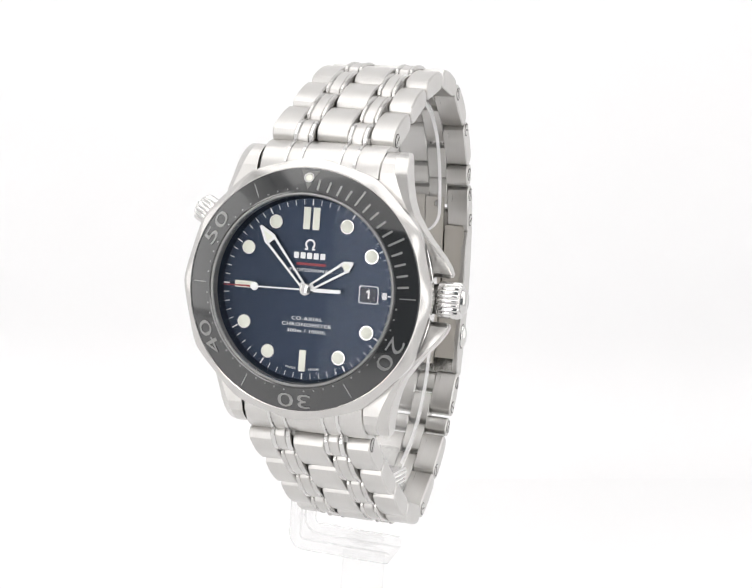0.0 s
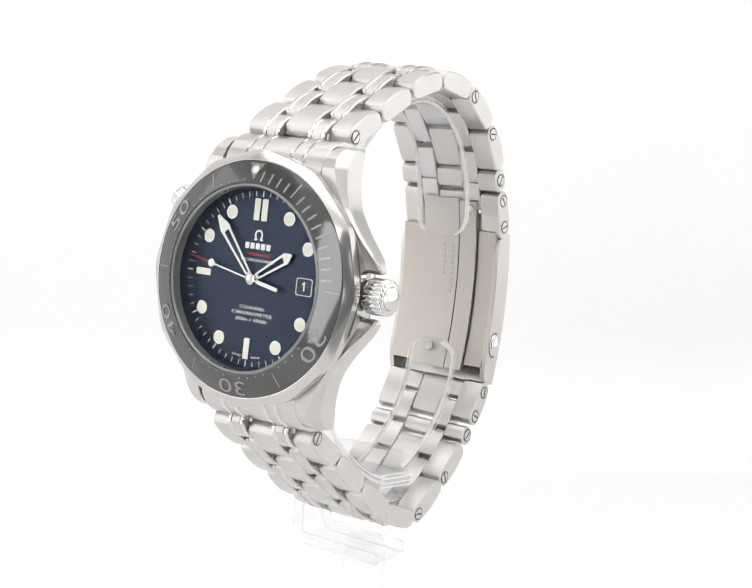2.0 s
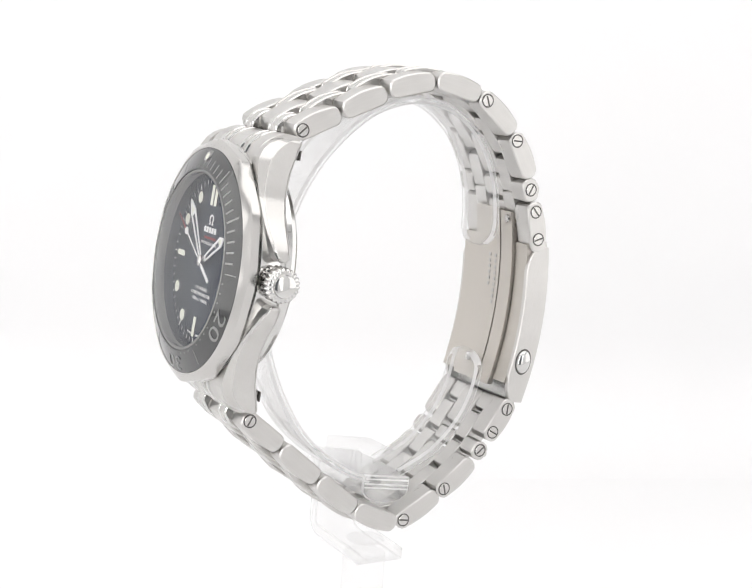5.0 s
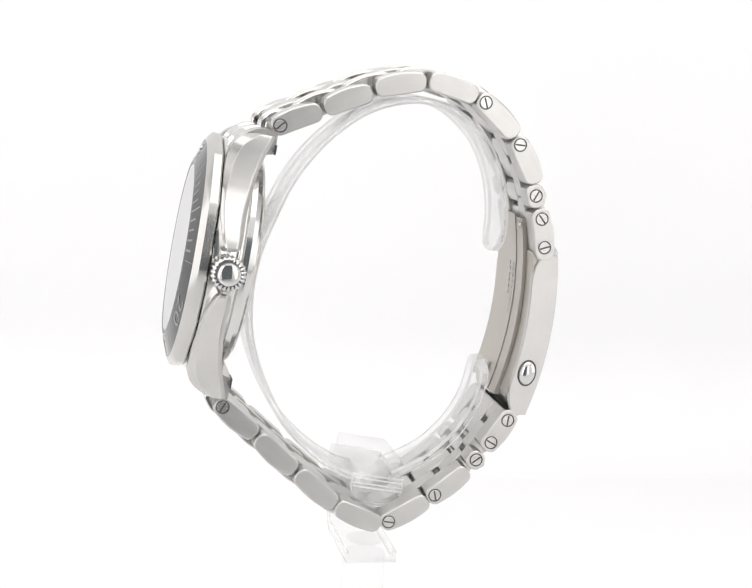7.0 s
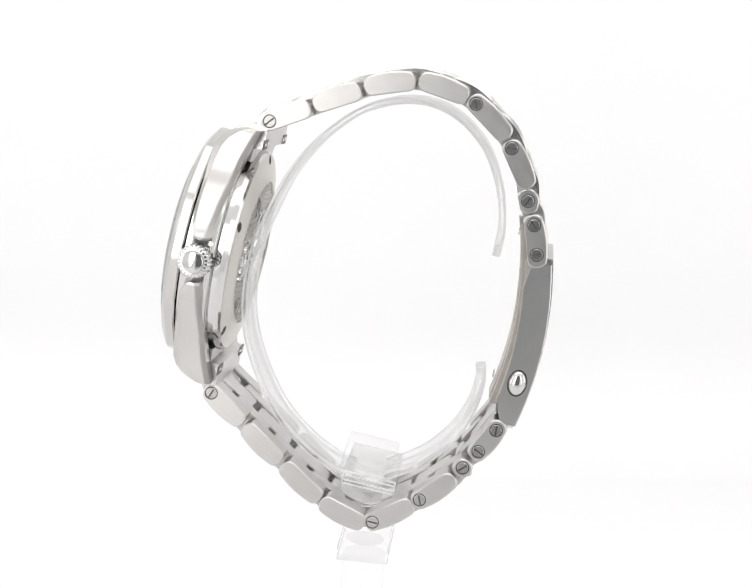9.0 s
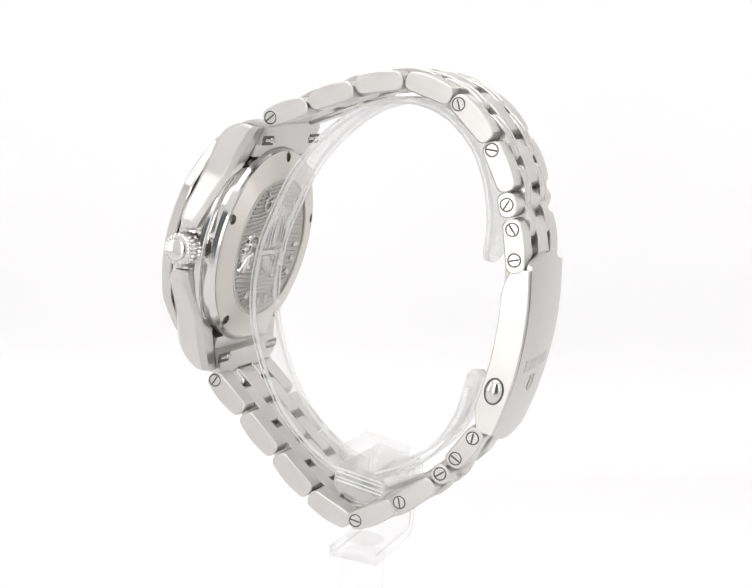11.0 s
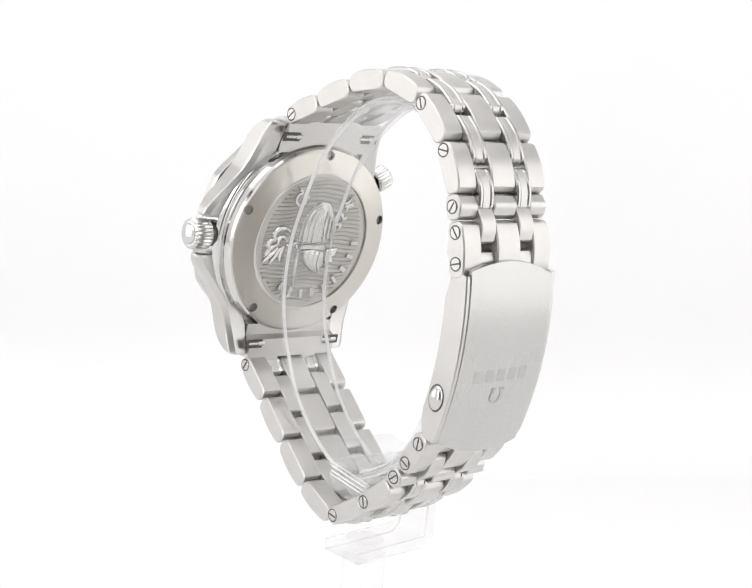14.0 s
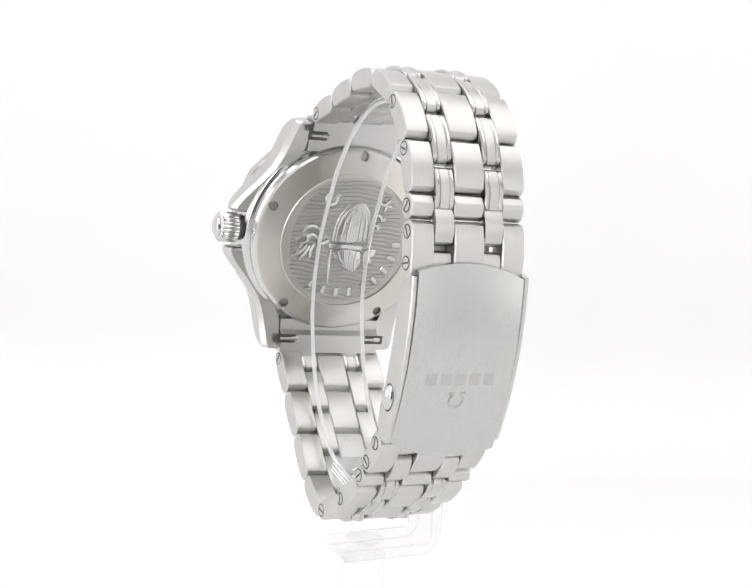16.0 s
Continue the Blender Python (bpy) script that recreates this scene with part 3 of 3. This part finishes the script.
def build_bracelet():
    for i, (a, b) in enumerate(ROWS):
        length = (Vector(b) - Vector(a)).length
        thick = 3.7 if length > 6 else 3.5
        outer = link_mesh("outer_link", length, thick, 4.2, brushed)
        middle = link_mesh("center_link", length, thick * 0.97, 5.6, brushed, 0.45)
        for x in (-8.45, 8.45):
            put("outer_link", outer, watch, W @ row_pose(a, b, x))
        put("center_link", middle, watch, W @ row_pose(a, b, 0, 0.3))
    for i in range(len(ROWS) - 1):
        if i == 7:
            continue
        (a0, a1), (b0, b1) = ROWS[i], ROWS[i + 1]
        p = (Vector(a0) + Vector(a1)) / 2
        q = (Vector(b0) + Vector(b1)) / 2
        joint = (Vector(a1) + Vector(b0)) / 2
        d = (q - p).normalized()
        q = q + d * {5: 1.1, 6: -0.5}.get(i, 0.0)
        length = (q - p).length * 0.97
        lift = (joint - (p + q) / 2).dot(Vector((-d.y, d.x))) * 0.6
        s, e = p + d * 0.0, q
        small = i in (6, 8)
        core = link_mesh("intermediate_link", length, 3.0, 1.75 if not small else 3.4, brushed, 0.5, 0.12)
        edge = link_mesh("polished_edge", length, 3.3, 0.86, satin, 0.5, 0.22)
        plate = link_mesh("inner_plate", length * 0.93, 2.5, 3.5, brushed, 0.0, 0.12)
        for x in (-4.62, 4.62):
            mid = put("intermediate_link", core, watch, W @ row_pose(s, e, x, lift + 0.5))
            if not small:
                for k in (-1, 1):
                    put("polished_edge", edge, mid, at(k * 1.3, 0, 0.02), "polished edge bar")
            put("inner_plate", plate, mid, at(0, 0, -0.85))
    # half links that enter the clasp
    for row, end in ((7, 1), (8, 0)):
        a, b = ROWS[row]
        p = (Vector(a) + Vector(b)) / 2
        q = Vector(b) if end else Vector(a)
        s, e = (p, q) if end else (q, p)
        core = link_mesh("intermediate_link", (e - s).length * 0.95, 2.9, 3.4, brushed, 0.1, 0.12)
        for x in (-4.62, 4.62):
            put("intermediate_link", core, watch, W @ row_pose(s, e, x, 0.1))


def build_screws():
    head = lathe([(0, 0.12), (0.95, 0.12), (1.02, 0.05), (1.02, -0.5)], 24)
    head_me = to_mesh("screw", head, satin)
    # dark ring and bar paint the shade in each screw's recess and slot
    ring_me = to_mesh("screw_recess_shade", lathe([(1.02, 0.06), (1.22, 0.06), (1.24, -0.3), (1.02, -0.3)], 24, None, True), gap_shade)
    slot_me = to_mesh("screw_slot_shade", box(bmesh.new(), -0.14, 0.14, 0.02, 0.15, -0.93, 0.93), gap_shade)
    places = [(8.85, 25.08), (43.2, 36.15), (50.9, 30.2), (55.75, 22.0), (57.75, 18.2), (59.4, 13.3), (59.9, -18.75), (57.75, -23.3), (55.73, -26.9), (49.64, -34.6), (42.33, -40.86), (8.75, -25.0)]
    for i, (y, z) in enumerate(places):
        screw = put("screw", head_me, watch, W @ at(10.56 + shift(y), y, z, 0, 0, -90), "slotted steel screw")
        put("screw_recess_shade", ring_me, screw)
        put("screw_slot_shade", slot_me, screw, at(0, 0, 0, 0, (i * 67) % 180 - 40, 0))
        put("link_pin", head_me, watch, W @ at(-10.56 + shift(y), y, z, 0, 0, 90))


def build_end_links():
    for s in (1, -1):
        path = [(17.5, 1.3), (19.3, 1.55), (21.0, 2.2), (22.4, 3.4), (23.4, 4.9), (23.9, 6.4)]
        curve = smooth_path([Vector((z, y, 0)) for z, y in path], 4)
        secs = []
        for k, p in enumerate(curve):
            z, y = p.x, p.y
            depth = 9.2 if z > 20 else 7.4
            secs.append([(-10.35, y + 0.25, s * z), (-10.1, y, s * z), (10.1, y, s * z), (10.35, y + 0.25, s * z), (10.35, depth, s * (z - 0.3)), (-10.35, depth, s * (z - 0.3))])
        end = part("end_link", loft(secs), brushed, watch, "curved brushed steel end link", CASE)
        for x in (-4.62, 4.62):
            for k in (-1, 1):
                rib = []
                for p in curve:
                    xx = x + k * 1.3
                    rib.append([(xx - 0.43, p.y + 0.2, s * p.x), (xx - 0.22, p.y - 0.25, s * (p.x + 0.1)), (xx + 0.22, p.y - 0.25, s * (p.x + 0.1)), (xx + 0.43, p.y + 0.2, s * p.x)])
                part("polished_rib", loft(rib), polished, end, "polished rib")
            tip = link_mesh("intermediate_link", 6.0, 3.0, 1.75, brushed, 0.5, 0.12)
            ed = link_mesh("polished_edge", 6.0, 3.3, 0.86, polished, 0.5, 0.2)
            a, b = ((6.3, 23.3), (11.5, 27.0)) if s > 0 else ((11.5, -27.0), (6.3, -23.3))
            mid = put("intermediate_link", tip, watch, W @ row_pose(a, b, x, 0.2))
            for k in (-1, 1):
                put("polished_edge", ed, mid, at(k * 1.3, 0, 0.02), "polished edge bar")
        # spring bar on a plate that paints its slot's shade, and the tabs that reach to the first links
        for k in (-1, 1):
            slot = part("lug_slot_shade", box(bmesh.new(), k * 9.4 - 1.9, k * 9.4 + 1.9, 9.1, 9.3, s * 20.65 - 0.85, s * 20.65 + 0.85), gap_shade, end, "slot for the spring bar, painted dark for its shade")
            pin = lathe([(0, -1.8), (0.42, -1.8), (0.42, 0.4), (0.55, 0.45), (0.55, 1.8), (0, 1.8)], 20)
            part("spring_bar", pin, satin, slot, "", at(k * 8.9, 8.98, s * 20.65, 0, 0, 90))
        for x0, x1 in ((-6.4, -3.0), (3.0, 6.4)):
            part("end_tab", box(bmesh.new(), x0, x1, 7.2, 9.15, min(s * 23.4, s * 25.0), max(s * 23.4, s * 25.0), 0.2, 2), brushed, end)


def clasp_y(z):
    return 64.7 - 0.0079 * (z + 3) ** 2


def build_clasp():
    cx = shift(62) - 0.6
    frame_m = W @ at(cx, 0, 0, 0, 0, 0)
    nx, nz = 16, 22
    bm = bmesh.new()
    grid = {}
    for side, drop in ((0, 0.0), (1, 1.0)):
        for i in range(nx + 1):
            u = -1 + 2 * i / nx
            for j in range(nz + 1):
                v = j / nz
                top, low = 12.4 + 2.0 * (1 - u * u), -18.0 - 2.2 * (1 - u * u)
                z = low + (top - low) * v
                y = clasp_y(z) - drop - 0.45 * u * u
                grid[side, i, j] = bm.verts.new((u * (10.0 - 0.1 * v), y + 0.5 * (1 - v), z + (0.085 - 0.03 * v) * u * 10.3))
    for i in range(nx):
        for j in range(nz):
            for side in (0, 1):
                bm.faces.new([grid[side, i, j], grid[side, i + 1, j], grid[side, i + 1, j + 1], grid[side, i, j + 1]])
    for i in range(nx):
        for j in (0, nz):
            bm.faces.new([grid[0, i, j], grid[0, i + 1, j], grid[1, i + 1, j], grid[1, i, j]])
    for j in range(nz):
        for i in (0, nx):
            bm.faces.new([grid[0, i, j], grid[0, i, j + 1], grid[1, i, j + 1], grid[1, i, j]])
    clasp = part("clasp", bm, clasp_steel, watch, "brushed steel folding clasp cover", frame_m)
    for s in (-1, 1):
        secs = []
        for j in range(13):
            z = -17.3 + 29.4 * j / 12
            y = clasp_y(z) - 0.75 + 0.5 * (1 - (z + 18) / 32)
            end = min(1.0, 0.55 + j * 0.3, 0.55 + (12 - j) * 0.3)
            low = y - 4.6 * end
            secs.append([(s * 9.9, y + 0.05, z), (s * 10.15, y + 0.22, z), (s * 10.7, y + 0.22, z), (s * 10.9, y + 0.02, z), (s * 10.9, low, z), (s * 10.7, low - 0.15, z), (s * 9.9, low - 0.15, z)])
        part("side_wall", loft(secs), brushed_case, clasp)
        btn = lathe([(0, 0.95), (0.9, 0.85), (1.5, 0.55), (1.75, 0.15), (1.8, -0.4)], 32)
        for v in btn.verts:
            v.co.z *= 1.28
            v.co.x *= 0.88
        part("release_button", btn, polished, clasp, "domed polished release button", at(s * 10.85, 61.5, -9.6, 0, 0, -90 * s))
        # solid dark ring paints the shade round the button
        seat = lathe([(1.8, 0.04), (2.02, 0.06), (2.06, -0.3)], 32)
        for v in seat.verts:
            v.co.z *= 1.22
            v.co.x *= 0.87
        part("button_gap_shade", seat, gap_shade, clasp, "ring painted dark for the shaded gap round the button", at(s * 10.88, 61.5, -9.6, 0, 0, -90 * s))
    # folded blades inside the cover
    for x0, x1, y_in, z0, z1 in ((-10.1, -5.4, 58.9, -14.6, 12.0), (-5.2, 2.5, 58.4, -15.2, 17.6), (2.62, 6.2, 58.55, -15.2, 17.3), (6.4, 10.1, 59.2, -14.0, 12.0)):
        secs = []
        for j in range(13):
            z = z0 + (z1 - z0) * j / 12
            y = clasp_y(z) - 64.7 + y_in + 0.4
            secs.append([(x0, y, z), (x1, y, z), (x1, y + 1.1, z), (x0, y + 1.1, z)])
        part("folding_blade", loft(secs), blade_steel, clasp, "brushed inner folding blade")
    # hinge pin and rivet of the blades
    for x, y, z, r in ((5.1, 55.75, 16.0, 0.75), (-1.4, 57.6, -11.4, 0.9)):
        part("rivet", lathe([(0, -0.12), (r * 0.8, -0.1), (r, 0.1)], 24), satin, clasp, "small steel rivet", at(x, y, z, 0, 0, 0))
    for i in range(2):
        for k in range(9 if i else 6):
            part("worn_engraving_bar", box(bmesh.new(), -0.3, 0.3, 0.0, 0.2, -0.32, 0.32), engraved, clasp, "", at(-0.6 + i * 1.8, clasp_y(8.6 - k * 1.1) - 6.02, 8.6 - k * 1.1))
    # maker's mark on the cover as plain shapes
    for i in range(5):
        x = (i - 2) * 2.7
        y = clasp_y(-5.0) + 0.3 - 0.45 * (x / 10.3) ** 2
        part("maker_bar", box(bmesh.new(), -1.0, 1.0, -0.3, 0.03, -1.15, 1.15, 0.1, 1), engraved, clasp, "", at(x, y, -5.0, -1.2, 0, -0.5 * x))
    part("maker_ring", ring_mark(1.45, 0.4), engraved, clasp, "", at(0, clasp_y(-9.0) + 0.38, -9.0, -4.6) @ at(0, 0, 0, 0, 180, 0))


build_case()
build_bezel()
build_dial()
build_hands()
build_crowns()
build_case_back()
build_end_links()
build_bracelet()
build_screws()
build_clasp()

# ---- the clear stand ----
stand = tagged(new("display_stand"), "clear acrylic watch stand with a C-shaped cuff", "display stand")


def paint_glints(ob, least):
    """Gives the side bevels the white material that paints their bright highlights."""
    ob.visible_shadow = False
    ob.data.materials.append(acrylic_edge)
    for p in ob.data.polygons:
        p.material_index = 1 if least < abs(p.normal.x) < 0.92 else 0


def band(points, half_width, thick, name, round_start=False, round_end=True):
    curve = smooth_path([Vector((y, z, 0)) for y, z in points], 8)
    n = len(curve)
    secs = []
    run = [0.0]
    for p, q in zip(curve, curve[1:]):
        run.append(run[-1] + (q - p).length)
    for i, p in enumerate(curve):
        d = (curve[min(i + 1, n - 1)] - curve[max(i - 1, 0)]).normalized()
        nn = Vector((-d.y, d.x, 0))
        left = min(run[-1] - run[i], 4.0) if round_end else 4.0
        w = half_width - 4.0 + math.sqrt(max(0.0, 16.0 - (4.0 - left) ** 2)) if round_end else half_width
        cx = 1.0 + 0.045 * (p.x - 10)
        o, q = p, p + nn * thick
        e = 0.45
        k = math.copysign(e, thick)
        m1, m2 = p + nn * k, p + nn * (thick - k)
        secs.append([(cx - w + e, o.x, o.y), (cx + w - e, o.x, o.y), (cx + w, m1.x, m1.y), (cx + w, m2.x, m2.y), (cx + w - e, q.x, q.y), (cx - w + e, q.x, q.y), (cx - w, m2.x, m2.y), (cx - w, m1.x, m1.y)])
    ob = part(name, loft(secs), acrylic, stand, "", W, angle=40)
    paint_glints(ob, 0.35)
    return ob


def build_stand():
    band([(36.5, -35.6), (32.5, -34.8), (26.8, -32.2), (20.8, -27.8), (15.5, -21.2), (11.6, -13.9), (9.8, -6.5), (9.6, 1.5), (11.0, 9.0), (12.9, 15.8), (15.8, 21.8), (19.6, 27.0), (24.2, 31.3), (30.2, 34.2), (36.0, 34.9), (41.3, 33.5), (46.3, 30.1), (49.6, 25.9), (52.0, 20.9), (53.4, 15.4), (53.5, 10.2)], 5.65, -1.3, "cuff_band")
    band([(43.0, -34.2), (47.5, -31.1), (50.5, -28.3), (53.9, -23.3), (55.9, -17.6), (56.3, -12.2), (55.6, -9.4)], 5.2, 1.7, "rear_cuff_band")
    top_block = part("saddle_top", box(bmesh.new(), -6.4, 6.6, 34.2, 43.8, -33.8, -30.2, 0.35, 2), acrylic_block, stand, "", W)
    top_block.visible_shadow = False
    secs = []
    for x in (-13.5, -13.2, 7.7, 8.0):
        k = 0.3 if abs(x) in (13.5, 8.0) else 0.0
        top = -33.9 + (x - 8.0) * 0.02
        pts = [(35.0 + k, top - k), (44.9 - k, top - k), (45.1 - k, -36.4)]
        for i in range(1, 8):
            a = math.pi * i / 8
            pts.append((40.05 + (5.05 - k) * math.cos(a), -36.4 - (2.9 - k) * math.sin(a)))
        pts.append((35.0 + k, -36.4))
        secs.append([(x, y, z) for y, z in pts])
    ob = part("saddle_block", loft(secs), acrylic_saddle, stand, "", W)
    paint_glints(ob, 0.3)
    for z in (-34.7, -35.6, -36.3):
        ridge = part("block_ridge", box(bmesh.new(), 7.98, 8.1, 35.4, 44.7, z - 0.12, z + 0.12), acrylic_edge, stand, "", W)
        ridge.visible_shadow = False
    # bent bracket: an upright leaf that turns into the flat base
    line = [Vector((-12.35, 38.0)), Vector((-12.35, 34.0)), Vector((-12.35, 30.0))]
    line += [Vector((-10.35 - 2.0 * math.cos(radians(a)), 25.7 - 2.0 * math.sin(radians(a)))) for a in range(0, 91, 15)]
    line += [Vector((-4.0, 23.7)), Vector((1.0, 23.7)), Vector((5.6, 23.7)), Vector((5.9, 23.7))]
    secs = []
    for i, p in enumerate(line):
        d = (line[min(i + 1, len(line) - 1)] - line[max(i - 1, 0)]).normalized()
        nn = Vector((d.y, -d.x))
        h = 1.2 if i < len(line) - 1 else 0.95
        w = 4.8 if i < len(line) - 1 else 4.55
        e = 0.3
        ring = ((-w + e, h), (w - e, h), (w, h - e), (w, -h + e), (w - e, -h), (-w + e, -h), (-w, -h + e), (-w, h - e))
        secs.append([(p.x + nn.x * b, a, p.y + nn.y * b) for a, b in ring])
    ob = part("bracket", loft(secs), acrylic_block, stand, "bent clear acrylic bracket", angle=40)
    ob.visible_shadow = False
    ob.data.materials.append(acrylic_rim)
    for p in ob.data.polygons:
        p.material_index = 1 if len(p.vertices) == 4 and p.index % 8 in (1, 3, 5, 7) else 0
    bm = lathe([(0, 0), (3.3, 0), (3.6, 0.25), (3.3, 0.3), (0, 0.3)], 40)
    ob = part("peg_recess", bm, acrylic_block, stand, "", at(0, 0, 24.95, 90, 0, 0))
    ob.visible_shadow = False
    post = lathe([(0, 0), (3.9, 0), (4.0, 0.3), (4.0, -FLOOR + 22.45), (0, -FLOOR + 22.45)], 48)
    ob = part("post", post, acrylic_block, stand, "", at(0, 0, FLOOR, 90, 0, 0))
    ob.visible_shadow = False


build_stand()


# ---- what moves ----
def motions():
    rows = [(float(t), pose(0, 0, 0, 0, 0, a)) for t, a in enumerate(TURN)]
    walk(watch, rows)
    walk(stand, rows)
    walk(SECOND_HAND[0], [(float(t), CASE @ at(0, 0, 0, 0, 269 + 6 * t, 0)) for t in range(0, 17, 2)])


motions()
